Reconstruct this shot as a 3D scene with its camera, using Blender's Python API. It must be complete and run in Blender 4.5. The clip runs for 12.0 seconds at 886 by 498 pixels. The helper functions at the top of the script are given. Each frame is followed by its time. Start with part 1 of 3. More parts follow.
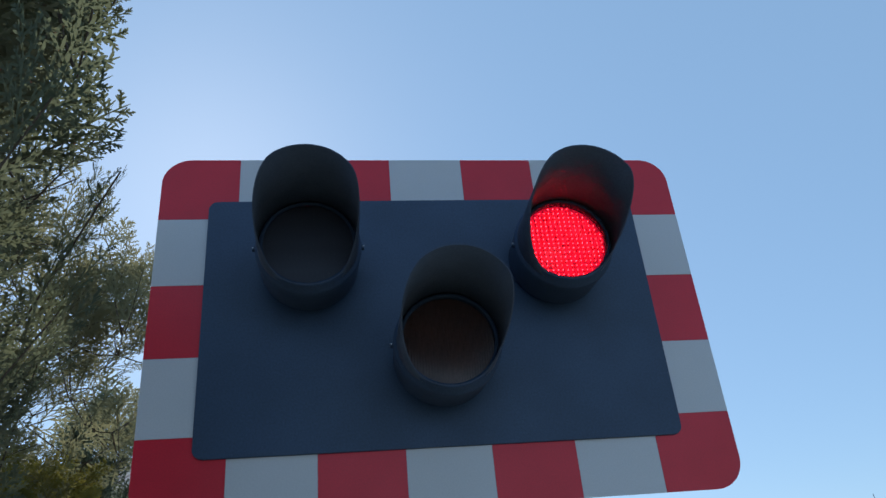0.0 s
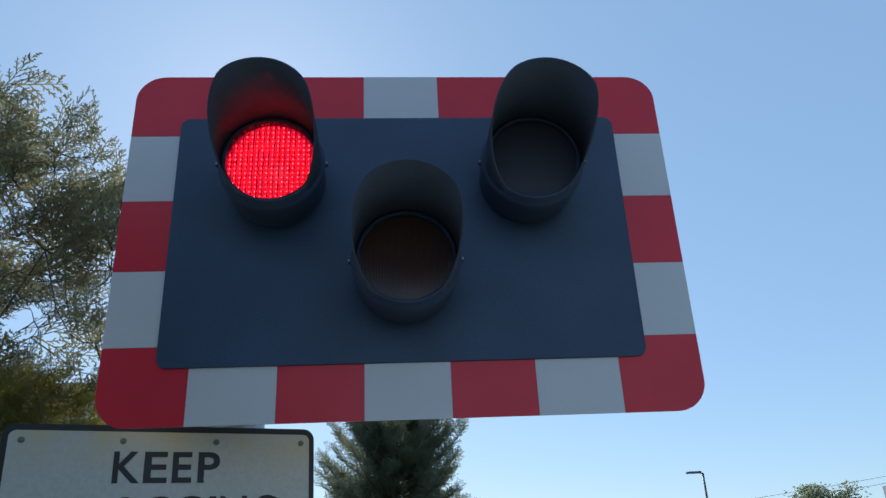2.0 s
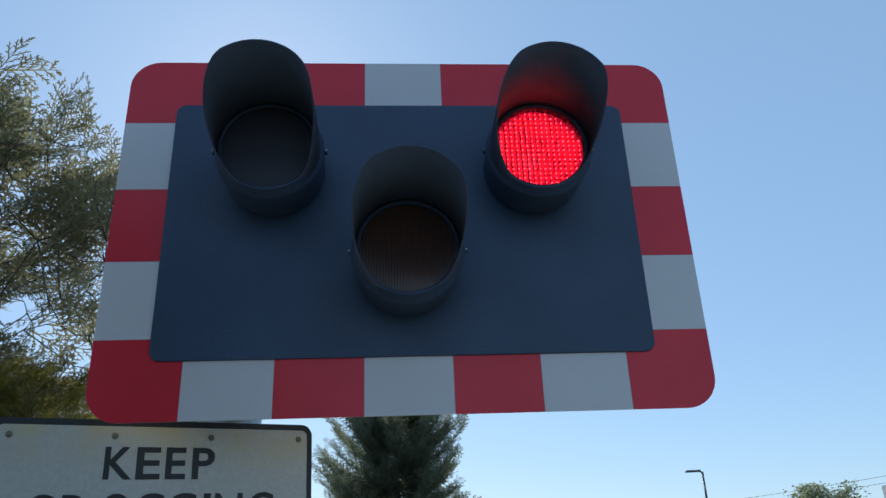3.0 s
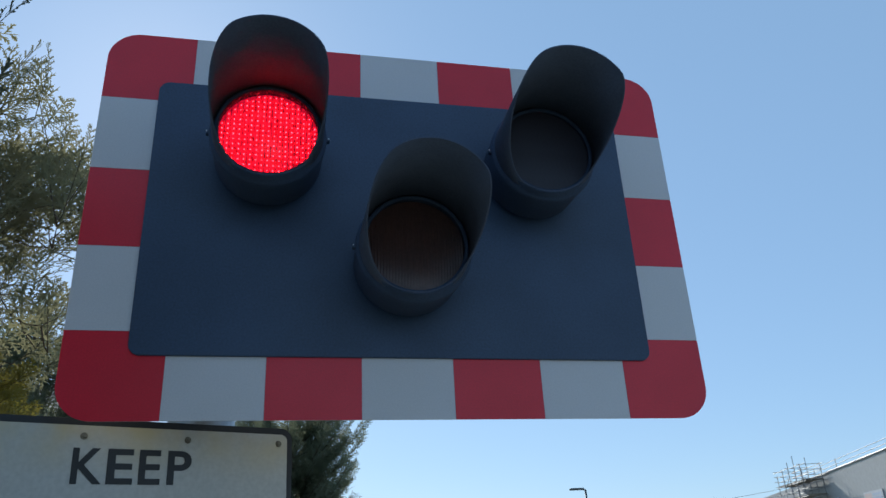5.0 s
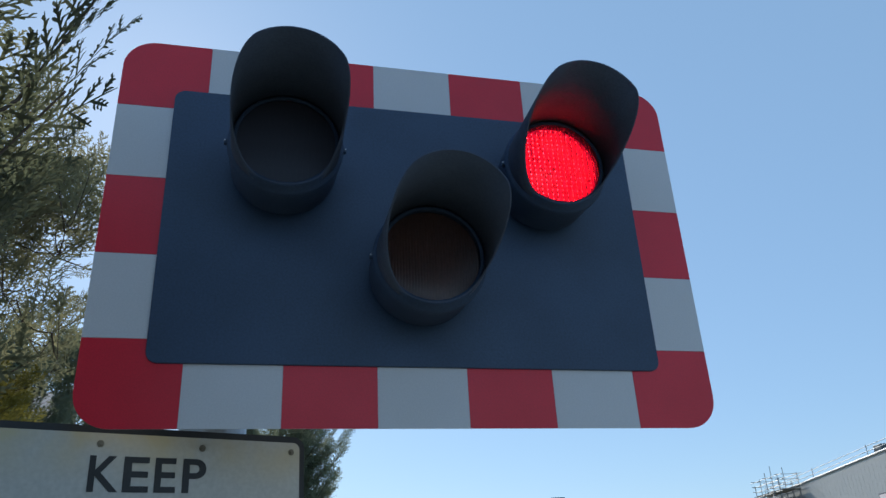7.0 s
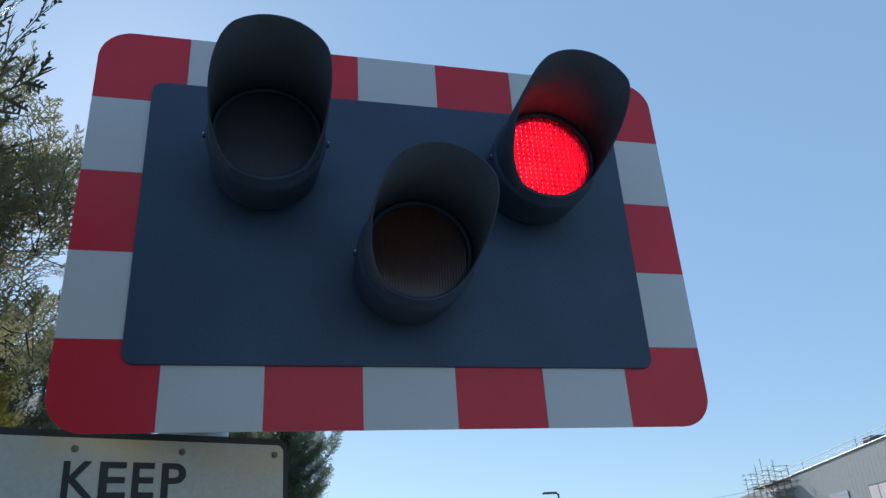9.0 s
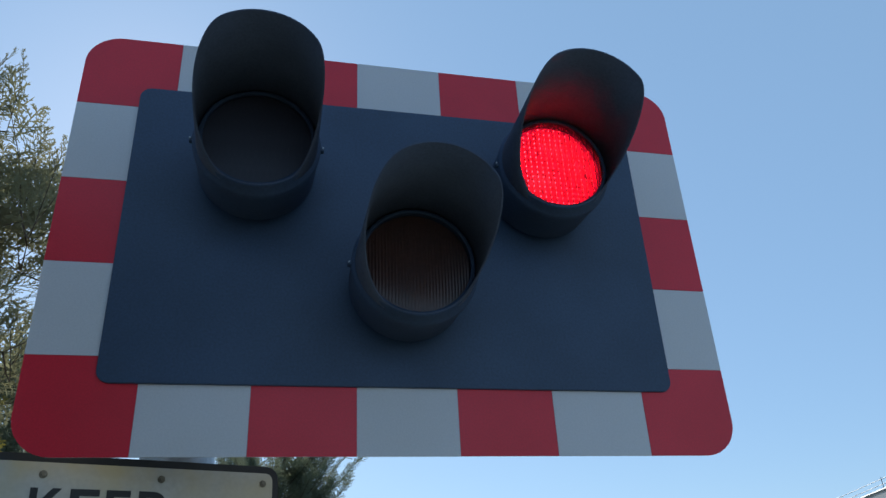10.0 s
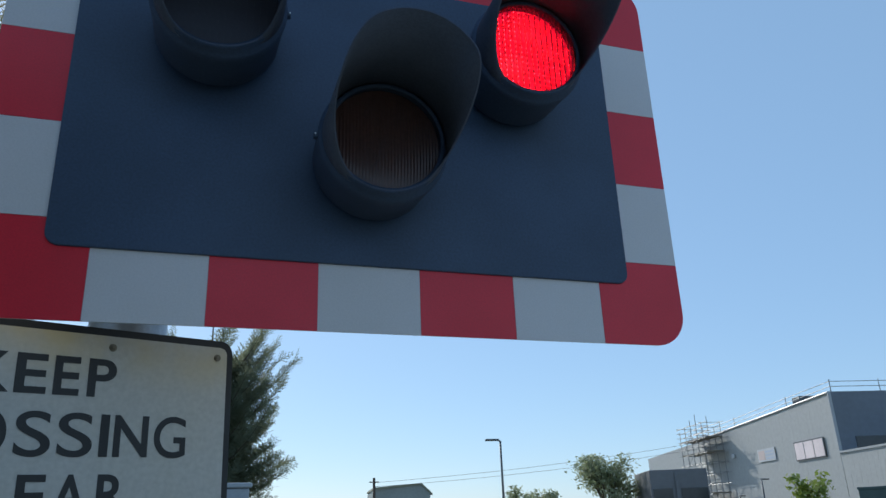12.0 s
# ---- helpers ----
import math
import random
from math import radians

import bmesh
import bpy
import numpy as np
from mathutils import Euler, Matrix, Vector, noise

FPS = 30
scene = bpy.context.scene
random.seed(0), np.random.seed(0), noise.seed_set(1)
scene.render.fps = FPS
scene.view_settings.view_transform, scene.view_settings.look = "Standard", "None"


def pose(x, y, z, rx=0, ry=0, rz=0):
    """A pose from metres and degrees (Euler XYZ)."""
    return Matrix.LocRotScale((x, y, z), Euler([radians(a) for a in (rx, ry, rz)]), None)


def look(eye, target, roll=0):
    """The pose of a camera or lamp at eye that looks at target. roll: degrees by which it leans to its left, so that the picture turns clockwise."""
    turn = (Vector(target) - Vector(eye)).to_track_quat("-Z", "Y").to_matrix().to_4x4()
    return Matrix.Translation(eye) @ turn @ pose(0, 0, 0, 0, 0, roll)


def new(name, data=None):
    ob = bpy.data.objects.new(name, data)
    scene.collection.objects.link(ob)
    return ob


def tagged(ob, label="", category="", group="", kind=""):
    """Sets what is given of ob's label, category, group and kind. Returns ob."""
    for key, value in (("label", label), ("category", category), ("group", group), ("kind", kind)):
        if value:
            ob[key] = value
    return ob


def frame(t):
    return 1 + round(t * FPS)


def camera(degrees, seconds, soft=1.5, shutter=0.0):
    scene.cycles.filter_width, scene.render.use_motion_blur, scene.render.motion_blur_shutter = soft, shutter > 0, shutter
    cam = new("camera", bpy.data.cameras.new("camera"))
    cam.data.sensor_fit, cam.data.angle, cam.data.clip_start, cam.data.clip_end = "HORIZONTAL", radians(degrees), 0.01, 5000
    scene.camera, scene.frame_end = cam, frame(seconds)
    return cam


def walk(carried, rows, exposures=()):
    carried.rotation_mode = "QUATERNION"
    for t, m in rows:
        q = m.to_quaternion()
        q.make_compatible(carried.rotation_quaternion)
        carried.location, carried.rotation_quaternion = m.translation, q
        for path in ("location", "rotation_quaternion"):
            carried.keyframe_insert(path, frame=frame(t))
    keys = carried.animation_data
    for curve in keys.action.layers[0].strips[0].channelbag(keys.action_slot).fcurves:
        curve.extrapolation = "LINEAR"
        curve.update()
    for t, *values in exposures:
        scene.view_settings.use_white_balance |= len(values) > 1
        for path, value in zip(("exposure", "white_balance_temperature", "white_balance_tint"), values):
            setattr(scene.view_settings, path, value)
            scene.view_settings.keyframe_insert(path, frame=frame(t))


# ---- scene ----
cam = camera(60.2, 12.0)
PATH = [
    (0, (-0.233, -1.576, 1.614), (0.053, 0.164, 2.557), -5.4),
    (0.5, (-0.153, -1.565, 1.596), (0.089, 0.219, 2.468), -4.2),
    (1, (-0.092, -1.567, 1.593), (0.115, 0.25, 2.403), -3.5),
    (1.5, (-0.059, -1.576, 1.585), (0.119, 0.251, 2.379), -3.1),
    (2, (-0.035, -1.567, 1.58), (0.106, 0.264, 2.373), -2.7),
    (2.5, (-0.012, -1.559, 1.578), (0.11, 0.275, 2.367), -2.2),
    (3, (-0.037, -1.515, 1.587), (0.103, 0.318, 2.374), -2.4),
    (3.2, (-0.067, -1.502, 1.597), (0.092, 0.328, 2.387), -2.8),
    (4.8, (-0.225, -1.434, 1.591), (0.156, 0.355, 2.4), -3.1),
    (5, (-0.247, -1.431, 1.586), (0.162, 0.35, 2.398), -3.0),
    (5.5, (-0.279, -1.424, 1.58), (0.199, 0.348, 2.376), -3.5),
    (6, (-0.307, -1.437, 1.578), (0.193, 0.33, 2.37), -5.0),
    (6.5, (-0.316, -1.444, 1.584), (0.155, 0.316, 2.41), -4.3),
    (7, (-0.316, -1.433, 1.586), (0.139, 0.329, 2.416), -3.1),
    (7.5, (-0.321, -1.427, 1.59), (0.149, 0.342, 2.395), -3.5),
    (7.7, (-0.311, -1.432, 1.594), (0.166, 0.336, 2.398), -3.8),
    (9.3, (-0.289, -1.366, 1.604), (0.187, 0.39, 2.434), -3.7),
    (9.5, (-0.277, -1.34, 1.601), (0.18, 0.407, 2.459), -3.6),
    (10, (-0.246, -1.296, 1.605), (0.187, 0.434, 2.509), -3.2),
    (10.5, (-0.262, -1.352, 1.593), (0.183, 0.396, 2.457), -3.2),
    (11, (-0.297, -1.426, 1.58), (0.177, 0.343, 2.383), -3.4),
    (11.5, (-0.308, -1.401, 1.569), (0.212, 0.381, 2.312), -2.5),
    (12, (-0.283, -1.239, 1.563), (0.318, 0.539, 2.254), -2.2),
]
walk(cam, [(t, look(eye, target, roll)) for t, eye, target, roll in PATH], [(0, 0.1, 6250, 8), (12, 0.1, 6250, 8)])

# ---- world and sun ----
SUN_AZ, SUN_EL = -11.0, 33.0
world = bpy.data.worlds.new("sky")
scene.world = world
world.use_nodes = True
wn = world.node_tree
sky = wn.nodes.new("ShaderNodeTexSky")
sky.sky_type = "NISHITA"
sky.sun_disc = False
sky.sun_elevation = radians(SUN_EL)
sky.sun_rotation = radians(SUN_AZ)
sky.air_density, sky.dust_density, sky.ozone_density = 1.0, 0.28, 2.6
bg = wn.nodes["Background"]
bg.inputs["Strength"].default_value = 0.13
haze = wn.nodes.new("ShaderNodeMix")  # a bright summer haze evens out the clear sky
haze.data_type = "RGBA"
haze.inputs[0].default_value = 0.6
haze.inputs[7].default_value = (2.3, 3.75, 5.6, 1)
wn.links.new(sky.outputs["Color"], haze.inputs[6])
wn.links.new(haze.outputs[2], bg.inputs["Color"])

sun_data = bpy.data.lights.new("sun", "SUN")
sun_data.energy, sun_data.angle, sun_data.color = 3.5, radians(0.5), (1.0, 0.94, 0.85)
sun = new("sun", sun_data)
sun_way = Vector((math.sin(radians(SUN_AZ)) * math.cos(radians(SUN_EL)), math.cos(radians(SUN_AZ)) * math.cos(radians(SUN_EL)), math.sin(radians(SUN_EL))))
sun.matrix_world = look(sun_way * 60, (0, 0, 0))


# ---- materials ----
def material(name, colour, rough=0.6, metal=0.0, vary=0.15, scale=6.0, fine=60.0, bump=0.1, tint=None, spec=0.5):
    """A surface with two scales of variation in its colour, uneven gloss and a fine relief."""
    m = bpy.data.materials.new(name)
    m.use_nodes = True
    n, l = m.node_tree.nodes, m.node_tree.links
    b = n["Principled BSDF"]
    b.inputs["Metallic"].default_value = metal
    b.inputs["Specular IOR Level"].default_value = spec
    co = n.new("ShaderNodeTexCoord")
    big, small = n.new("ShaderNodeTexNoise"), n.new("ShaderNodeTexNoise")
    big.inputs["Scale"].default_value, small.inputs["Scale"].default_value = scale, fine
    big.inputs["Detail"].default_value, small.inputs["Detail"].default_value = 4, 3
    l.new(co.outputs["Object"], big.inputs["Vector"])
    l.new(co.outputs["Object"], small.inputs["Vector"])
    tint = tint or tuple(c * 0.55 for c in colour)
    ramp = n.new("ShaderNodeMapRange")
    ramp.inputs["From Min"].default_value, ramp.inputs["From Max"].default_value = 0.38, 0.72
    ramp.inputs["To Max"].default_value = vary * 2.2
    l.new(big.outputs["Fac"], ramp.inputs["Value"])
    mix = n.new("ShaderNodeMix")
    mix.data_type = "RGBA"
    mix.inputs[6].default_value, mix.inputs[7].default_value = (*colour, 1), (*tint, 1)
    l.new(ramp.outputs["Result"], mix.inputs[0])
    speck = n.new("ShaderNodeMapRange")
    speck.inputs["From Min"].default_value, speck.inputs["From Max"].default_value = 0.3, 0.7
    speck.inputs["To Min"].default_value, speck.inputs["To Max"].default_value = 1 - vary * 0.7, 1 + vary * 0.4
    l.new(small.outputs["Fac"], speck.inputs["Value"])
    mul = n.new("ShaderNodeMix")
    mul.data_type, mul.blend_type = "RGBA", "MULTIPLY"
    mul.inputs[0].default_value = 1
    l.new(mix.outputs[2], mul.inputs[6])
    l.new(speck.outputs["Result"], mul.inputs[7])
    l.new(mul.outputs[2], b.inputs["Base Color"])
    gloss = n.new("ShaderNodeMapRange")
    gloss.inputs["To Min"].default_value, gloss.inputs["To Max"].default_value = max(rough - 0.1, 0.03), min(rough + 0.12, 1)
    l.new(big.outputs["Fac"], gloss.inputs["Value"])
    l.new(gloss.outputs["Result"], b.inputs["Roughness"])
    if bump:
        bp = n.new("ShaderNodeBump")
        bp.inputs["Strength"].default_value, bp.inputs["Distance"].default_value = bump, 0.002
        l.new(small.outputs["Fac"], bp.inputs["Height"])
        l.new(bp.outputs["Normal"], b.inputs["Normal"])
    return m


def glowing(name, colour, strength):
    m = bpy.data.materials.new(name)
    m.use_nodes = True
    b = m.node_tree.nodes["Principled BSDF"]
    b.inputs["Base Color"].default_value = (*(c * 0.4 for c in colour), 1)
    b.inputs["Emission Color"].default_value = (*colour, 1)
    b.inputs["Emission Strength"].default_value = strength
    b.inputs["Roughness"].default_value = 0.3
    n, l = m.node_tree.nodes, m.node_tree.links
    co, nz, mr = n.new("ShaderNodeTexCoord"), n.new("ShaderNodeTexNoise"), n.new("ShaderNodeMapRange")
    nz.inputs["Scale"].default_value, nz.inputs["Detail"].default_value = 120, 3
    mr.inputs["From Min"].default_value, mr.inputs["From Max"].default_value = 0.3, 0.7
    mr.inputs["To Min"].default_value, mr.inputs["To Max"].default_value = strength * 0.3, strength * 1.4
    l.new(co.outputs["Object"], nz.inputs["Vector"])
    l.new(nz.outputs["Fac"], mr.inputs["Value"])
    l.new(mr.outputs["Result"], b.inputs["Emission Strength"])
    return m


def foliage(name, colour, dry, through_light, scale):
    """Scale leaves: green with drier patches, letting some light through."""
    m = material(name, colour, 0.62, 0, 0.3, scale, scale * 12, 0, dry, 0.3)
    n, l = m.node_tree.nodes, m.node_tree.links
    b, out = n["Principled BSDF"], n["Material Output"]
    t = n.new("ShaderNodeBsdfTranslucent")
    t.inputs["Color"].default_value = (*through_light, 1)
    add = n.new("ShaderNodeMixShader")
    add.inputs[0].default_value = 0.42
    l.new(b.outputs[0], add.inputs[1])
    l.new(t.outputs[0], add.inputs[2])
    l.new(add.outputs[0], out.inputs["Surface"])
    return m


RED_SHEET = material("red_reflective_sheet", (0.66, 0.016, 0.038), 0.35, 0, 0.12, 7, 300, 0.03)
WHITE_SHEET = material("white_reflective_sheet", (0.59, 0.575, 0.605), 0.35, 0, 0.08, 7, 300, 0.03, (0.5, 0.5, 0.48))
# Blacks raised towards blue: the glare veil over dark parts is in their colour.
BLACK_BOARD = material("veiled_matt_black_board", (0.033, 0.062, 0.122), 0.5, 0, 0.25, 5, 220, 0.08, None, 0.5)
BLACK_PLASTIC = material("veiled_black_moulded_plastic", (0.033, 0.056, 0.106), 0.75, 0, 0.2, 8, 200, 0.1, None, 0.3)
HOOD_INSIDE = material("veiled_black_hood_paint", (0.07, 0.09, 0.14), 0.8, 0, 0.2, 9, 200, 0.1, None, 0.3)
# Tone of the unlit red lens, worn by the added slats.
SLAT_UNLIT = material("unlit_lens_tone", (0.026, 0.026, 0.042), 0.5, 0, 0.2, 20, 200, 0.05)
AMBER = material("amber_ribbed_plastic", (0.08, 0.04, 0.034), 0.3, 0, 0.25, 14, 150, 0.05, (0.045, 0.03, 0.034))
LED_BED = glowing("lit_red_reflector", (1.0, 0.008, 0.05), 0.55)
LED_DOT = glowing("lit_led", (1.0, 0.006, 0.01), 46.0)
STEEL = material("galvanised_steel", (0.42, 0.44, 0.46), 0.45, 0.6, 0.2, 9, 90, 0.1)
SCREW = material("bright_screw", (0.7, 0.7, 0.7), 0.3, 1.0, 0.1, 40, 200, 0.02)
SIGN_WHITE = material("dirty_white_sign_face", (0.46, 0.46, 0.45), 0.45, 0, 0.13, 5, 120, 0.04, (0.5, 0.48, 0.4))
SIGN_BLACK = material("black_sign_vinyl", (0.014, 0.015, 0.018), 0.5, 0, 0.2, 10, 150, 0.05)
BOLT_BROWN = material("weathered_bolt", (0.22, 0.2, 0.16), 0.5, 0.5, 0.3, 60, 300, 0.1)
BARK = material("grey_brown_bark", (0.11, 0.08, 0.06), 0.9, 0, 0.4, 14, 90, 0.6)
LEAF_NEAR = foliage("cypress_scale_leaf", (0.066, 0.084, 0.06), (0.24, 0.145, 0.05), (0.2, 0.22, 0.13), 4)
LEAF_MID = foliage("cypress_scale_leaf_olive", (0.072, 0.084, 0.052), (0.15, 0.115, 0.07), (0.4, 0.38, 0.21), 4)
LEAF_OLIVE = foliage("golden_green_leaf", (0.09, 0.095, 0.025), (0.24, 0.16, 0.03), (0.32, 0.28, 0.06), 3)
LEAF_DARK = foliage("dark_conifer_leaf", (0.05, 0.065, 0.045), (0.09, 0.09, 0.05), (0.32, 0.36, 0.24), 2)
LEAF_BROAD = foliage("broad_leaf", (0.19, 0.22, 0.14), (0.18, 0.18, 0.11), (0.5, 0.56, 0.32), 0.6)
LEAF_YOUNG = foliage("young_broad_leaf", (0.13, 0.2, 0.04), (0.16, 0.18, 0.05), (0.45, 0.55, 0.12), 0.8)
CLAD = material("light_grey_cladding", (0.36, 0.37, 0.37), 0.5, 0, 0.1, 0.15, 3, 0.0, (0.3, 0.31, 0.32))
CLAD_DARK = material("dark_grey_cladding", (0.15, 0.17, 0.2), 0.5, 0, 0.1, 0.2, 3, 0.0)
BOX_GREY = material("mid_grey_cladding", (0.16, 0.16, 0.17), 0.5, 0, 0.12, 0.3, 3, 0.0)
PALE_TRIM = material("pale_roof_trim", (0.38, 0.39, 0.4), 0.4, 0.1, 0.1, 1, 10, 0.0)
PINK_PANE = material("pale_pink_pane", (0.8, 0.68, 0.68), 0.4, 0, 0.1, 0.6, 5, 0.0)
DARK_PANE_AND_SHADE = material("dark_glass_and_opening_shade", (0.03, 0.035, 0.045), 0.12, 0, 0.2, 0.7, 5, 0.0)
BANNER = material("white_banner", (0.5, 0.52, 0.55), 0.6, 0, 0.1, 1, 8, 0.0)
BANNER_BLUE = material("pale_blue_print", (0.42, 0.48, 0.58), 0.6, 0, 0.1, 1, 8, 0.0)
BANNER_RED = material("pale_red_print", (0.56, 0.46, 0.44), 0.6, 0, 0.1, 1, 8, 0.0)
TUBE = material("scaffold_tube", (0.3, 0.31, 0.32), 0.45, 0.4, 0.2, 3, 30, 0.0)
BOARDS = material("scaffold_board", (0.3, 0.27, 0.23), 0.8, 0, 0.3, 2, 20, 0.1)
LAMP_GREY = material("painted_grey_column", (0.1, 0.11, 0.12), 0.5, 0.2, 0.15, 3, 30, 0.0)
SLATE = material("grey_slate", (0.2, 0.2, 0.21), 0.7, 0, 0.2, 1.2, 12, 0.1)
RENDER_WALL = material("pale_render", (0.5, 0.48, 0.44), 0.8, 0, 0.15, 0.8, 12, 0.1)
CASE_GREY = material("grey_cabinet_paint", (0.3, 0.34, 0.38), 0.5, 0.1, 0.12, 2, 30, 0.03)
SHED_WALL = material("pale_green_grey_sheet", (0.32, 0.35, 0.33), 0.6, 0, 0.15, 0.4, 6, 0.0)
SHED_ROOF = material("lichened_roof_sheet", (0.3, 0.3, 0.22), 0.7, 0, 0.2, 0.4, 6, 0.0)
CONTAINER = material("dark_green_steel", (0.06, 0.1, 0.1), 0.5, 0.1, 0.2, 1.5, 20, 0.05)
WIRE = material("black_cable", (0.12, 0.12, 0.13), 0.6, 0, 0.1, 1, 5, 0.0)
GROUND = material("grass_and_tarmac", (0.26, 0.25, 0.21), 0.9, 0, 0.35, 0.12, 5, 0.3, (0.15, 0.17, 0.09))


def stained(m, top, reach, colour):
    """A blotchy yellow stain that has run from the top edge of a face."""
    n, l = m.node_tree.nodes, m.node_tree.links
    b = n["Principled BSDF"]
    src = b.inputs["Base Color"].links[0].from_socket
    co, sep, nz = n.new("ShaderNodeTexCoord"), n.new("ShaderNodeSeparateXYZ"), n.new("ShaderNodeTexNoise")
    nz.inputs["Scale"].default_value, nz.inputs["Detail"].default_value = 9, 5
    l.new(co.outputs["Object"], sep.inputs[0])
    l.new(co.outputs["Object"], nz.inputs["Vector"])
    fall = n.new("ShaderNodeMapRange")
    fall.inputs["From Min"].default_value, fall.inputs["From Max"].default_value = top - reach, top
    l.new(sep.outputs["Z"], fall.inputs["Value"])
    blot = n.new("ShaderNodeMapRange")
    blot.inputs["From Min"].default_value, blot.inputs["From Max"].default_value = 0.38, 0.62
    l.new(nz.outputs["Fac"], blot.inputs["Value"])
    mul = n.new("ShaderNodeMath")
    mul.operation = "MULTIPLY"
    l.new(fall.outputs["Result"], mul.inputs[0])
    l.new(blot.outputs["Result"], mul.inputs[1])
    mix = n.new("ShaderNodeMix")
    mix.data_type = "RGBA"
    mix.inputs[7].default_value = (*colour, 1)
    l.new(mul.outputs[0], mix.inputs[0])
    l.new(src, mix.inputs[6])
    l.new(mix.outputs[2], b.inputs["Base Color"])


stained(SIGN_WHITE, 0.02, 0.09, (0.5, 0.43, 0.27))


# ---- mesh helpers ----
def part(name, bm, mat, parent=None, label="", at=None):
    """Links a bmesh as one mesh object, under a thing or part if one is given."""
    me = bpy.data.meshes.new(name)
    bm.normal_update()
    bm.to_mesh(me)
    bm.free()
    for m in mat if isinstance(mat, (list, tuple)) else [mat]:
        me.materials.append(m)
    ob = new(name, me)
    ob.parent = parent
    if at is not None:
        ob.matrix_basis = at
    return tagged(ob, label)


def base(name, m, label, category, group="", kind=""):
    ob = new(name)
    ob.empty_display_size = 0.2
    ob.matrix_basis = m
    return tagged(ob, label, category, group, kind)


def box(bm, x0, x1, y0, y1, z0, z1, bevel=0.0):
    r = bmesh.ops.create_cube(bm, size=1)
    for v in r["verts"]:
        v.co = Vector(((x0 + x1) / 2 + v.co.x * (x1 - x0), (y0 + y1) / 2 + v.co.y * (y1 - y0), (z0 + z1) / 2 + v.co.z * (z1 - z0)))
    if bevel:
        edges = list({e for v in r["verts"] for e in v.link_edges})
        bmesh.ops.bevel(bm, geom=edges, offset=bevel, segments=2, affect="EDGES", profile=0.5)
    return bm


def tube(bm, a, b, r0, r1=None, sides=10, caps=True):
    a, b = Vector(a), Vector(b)
    r1 = r0 if r1 is None else r1
    q = (b - a).to_track_quat("Z", "Y").to_matrix()
    rings = []
    for p, r in ((a, r0), (b, r1)):
        rings.append([bm.verts.new(p + q @ Vector((r * math.cos(2 * math.pi * i / sides), r * math.sin(2 * math.pi * i / sides), 0))) for i in range(sides)])
    for i in range(sides):
        f = bm.faces.new((rings[0][i], rings[0][(i + 1) % sides], rings[1][(i + 1) % sides], rings[1][i]))
        f.smooth = sides > 6
    if caps:
        bm.faces.new(rings[0][::-1])
        bm.faces.new(rings[1])
    return bm


def plate(bm, outline, y0, y1):
    """A flat plate from an outline of (x, z), front face at y0, back at y1 > y0."""
    front = [bm.verts.new((x, y0, z)) for x, z in outline]
    back = [bm.verts.new((x, y1, z)) for x, z in outline]
    bm.faces.new(front)
    bm.faces.new(back[::-1])
    for i in range(len(outline)):
        j = (i + 1) % len(outline)
        bm.faces.new((front[j], front[i], back[i], back[j]))
    bmesh.ops.recalc_face_normals(bm, faces=bm.faces)
    return bm


def rounded(x0, x1, z0, z1, radii, steps=10):
    """An outline with a radius for each corner: lower left, lower right, upper right, upper left."""
    out = []
    for (cx, cz, sx, sz, a0), r in zip(((x0, z0, 1, 1, 180), (x1, z0, -1, 1, 270), (x1, z1, -1, -1, 0), (x0, z1, 1, -1, 90)), radii):
        if r <= 0:
            out.append((cx, cz))
            continue
        for i in range(steps + 1):
            a = radians(a0 + 90 * i / steps)
            out.append((cx + sx * r + r * math.cos(a), cz + sz * r + r * math.sin(a)))
    return out


# ---- ground ----
bm = bmesh.new()
bmesh.ops.create_grid(bm, x_segments=40, y_segments=40, size=1500)
for v in bm.verts:
    v.co.z = -0.02 if v.co.length < 200 else -0.02 + 0.4 * noise.noise(v.co * 0.01)
tagged(part("ground", bm, GROUND), "worn grass verge and tarmac yard", "ground", kind="structure")

# ---- crossing signal ----
LEFT, RIGHT, LOW, HIGH = -0.63, 0.63, 1.881, 2.724
COLS = [-0.63, -0.45, -0.27, -0.09, 0.09, 0.27, 0.45, 0.63]
SIDES = [1.881, 2.047, 2.217, 2.387, 2.557, 2.724]
IN_X, IN_LOW, IN_HIGH = 0.517, 2.0, 2.602
CORNER = 0.066

signal = base("crossing_signal", pose(0, 0, 0), "level crossing light signal on a chequered red and white backboard", "traffic signal")
bm = plate(bmesh.new(), rounded(LEFT + 0.001, RIGHT - 0.001, LOW + 0.001, HIGH - 0.001, [CORNER] * 4, 12), 0.0012, 0.006)
part("base_board", bm, STEEL, signal, "aluminium base board")
for z in (2.05, 2.55):
    bm = box(bmesh.new(), -0.52, 0.52, 0.0065, 0.045, z - 0.02, z + 0.02, 0.003)
    part("stiffening_rail", bm, STEEL, signal, "galvanised rail behind the board")


def border_panel(x0, x1, z0, z1, red, radii=(0, 0, 0, 0)):
    g = 0.0004
    bm = plate(bmesh.new(), rounded(x0 + g, x1 - g, z0 + g, z1 - g, radii, 12), 0.0, 0.0011)
    part("border_panel", bm, RED_SHEET if red else WHITE_SHEET, signal, "red reflective panel" if red else "white reflective panel")


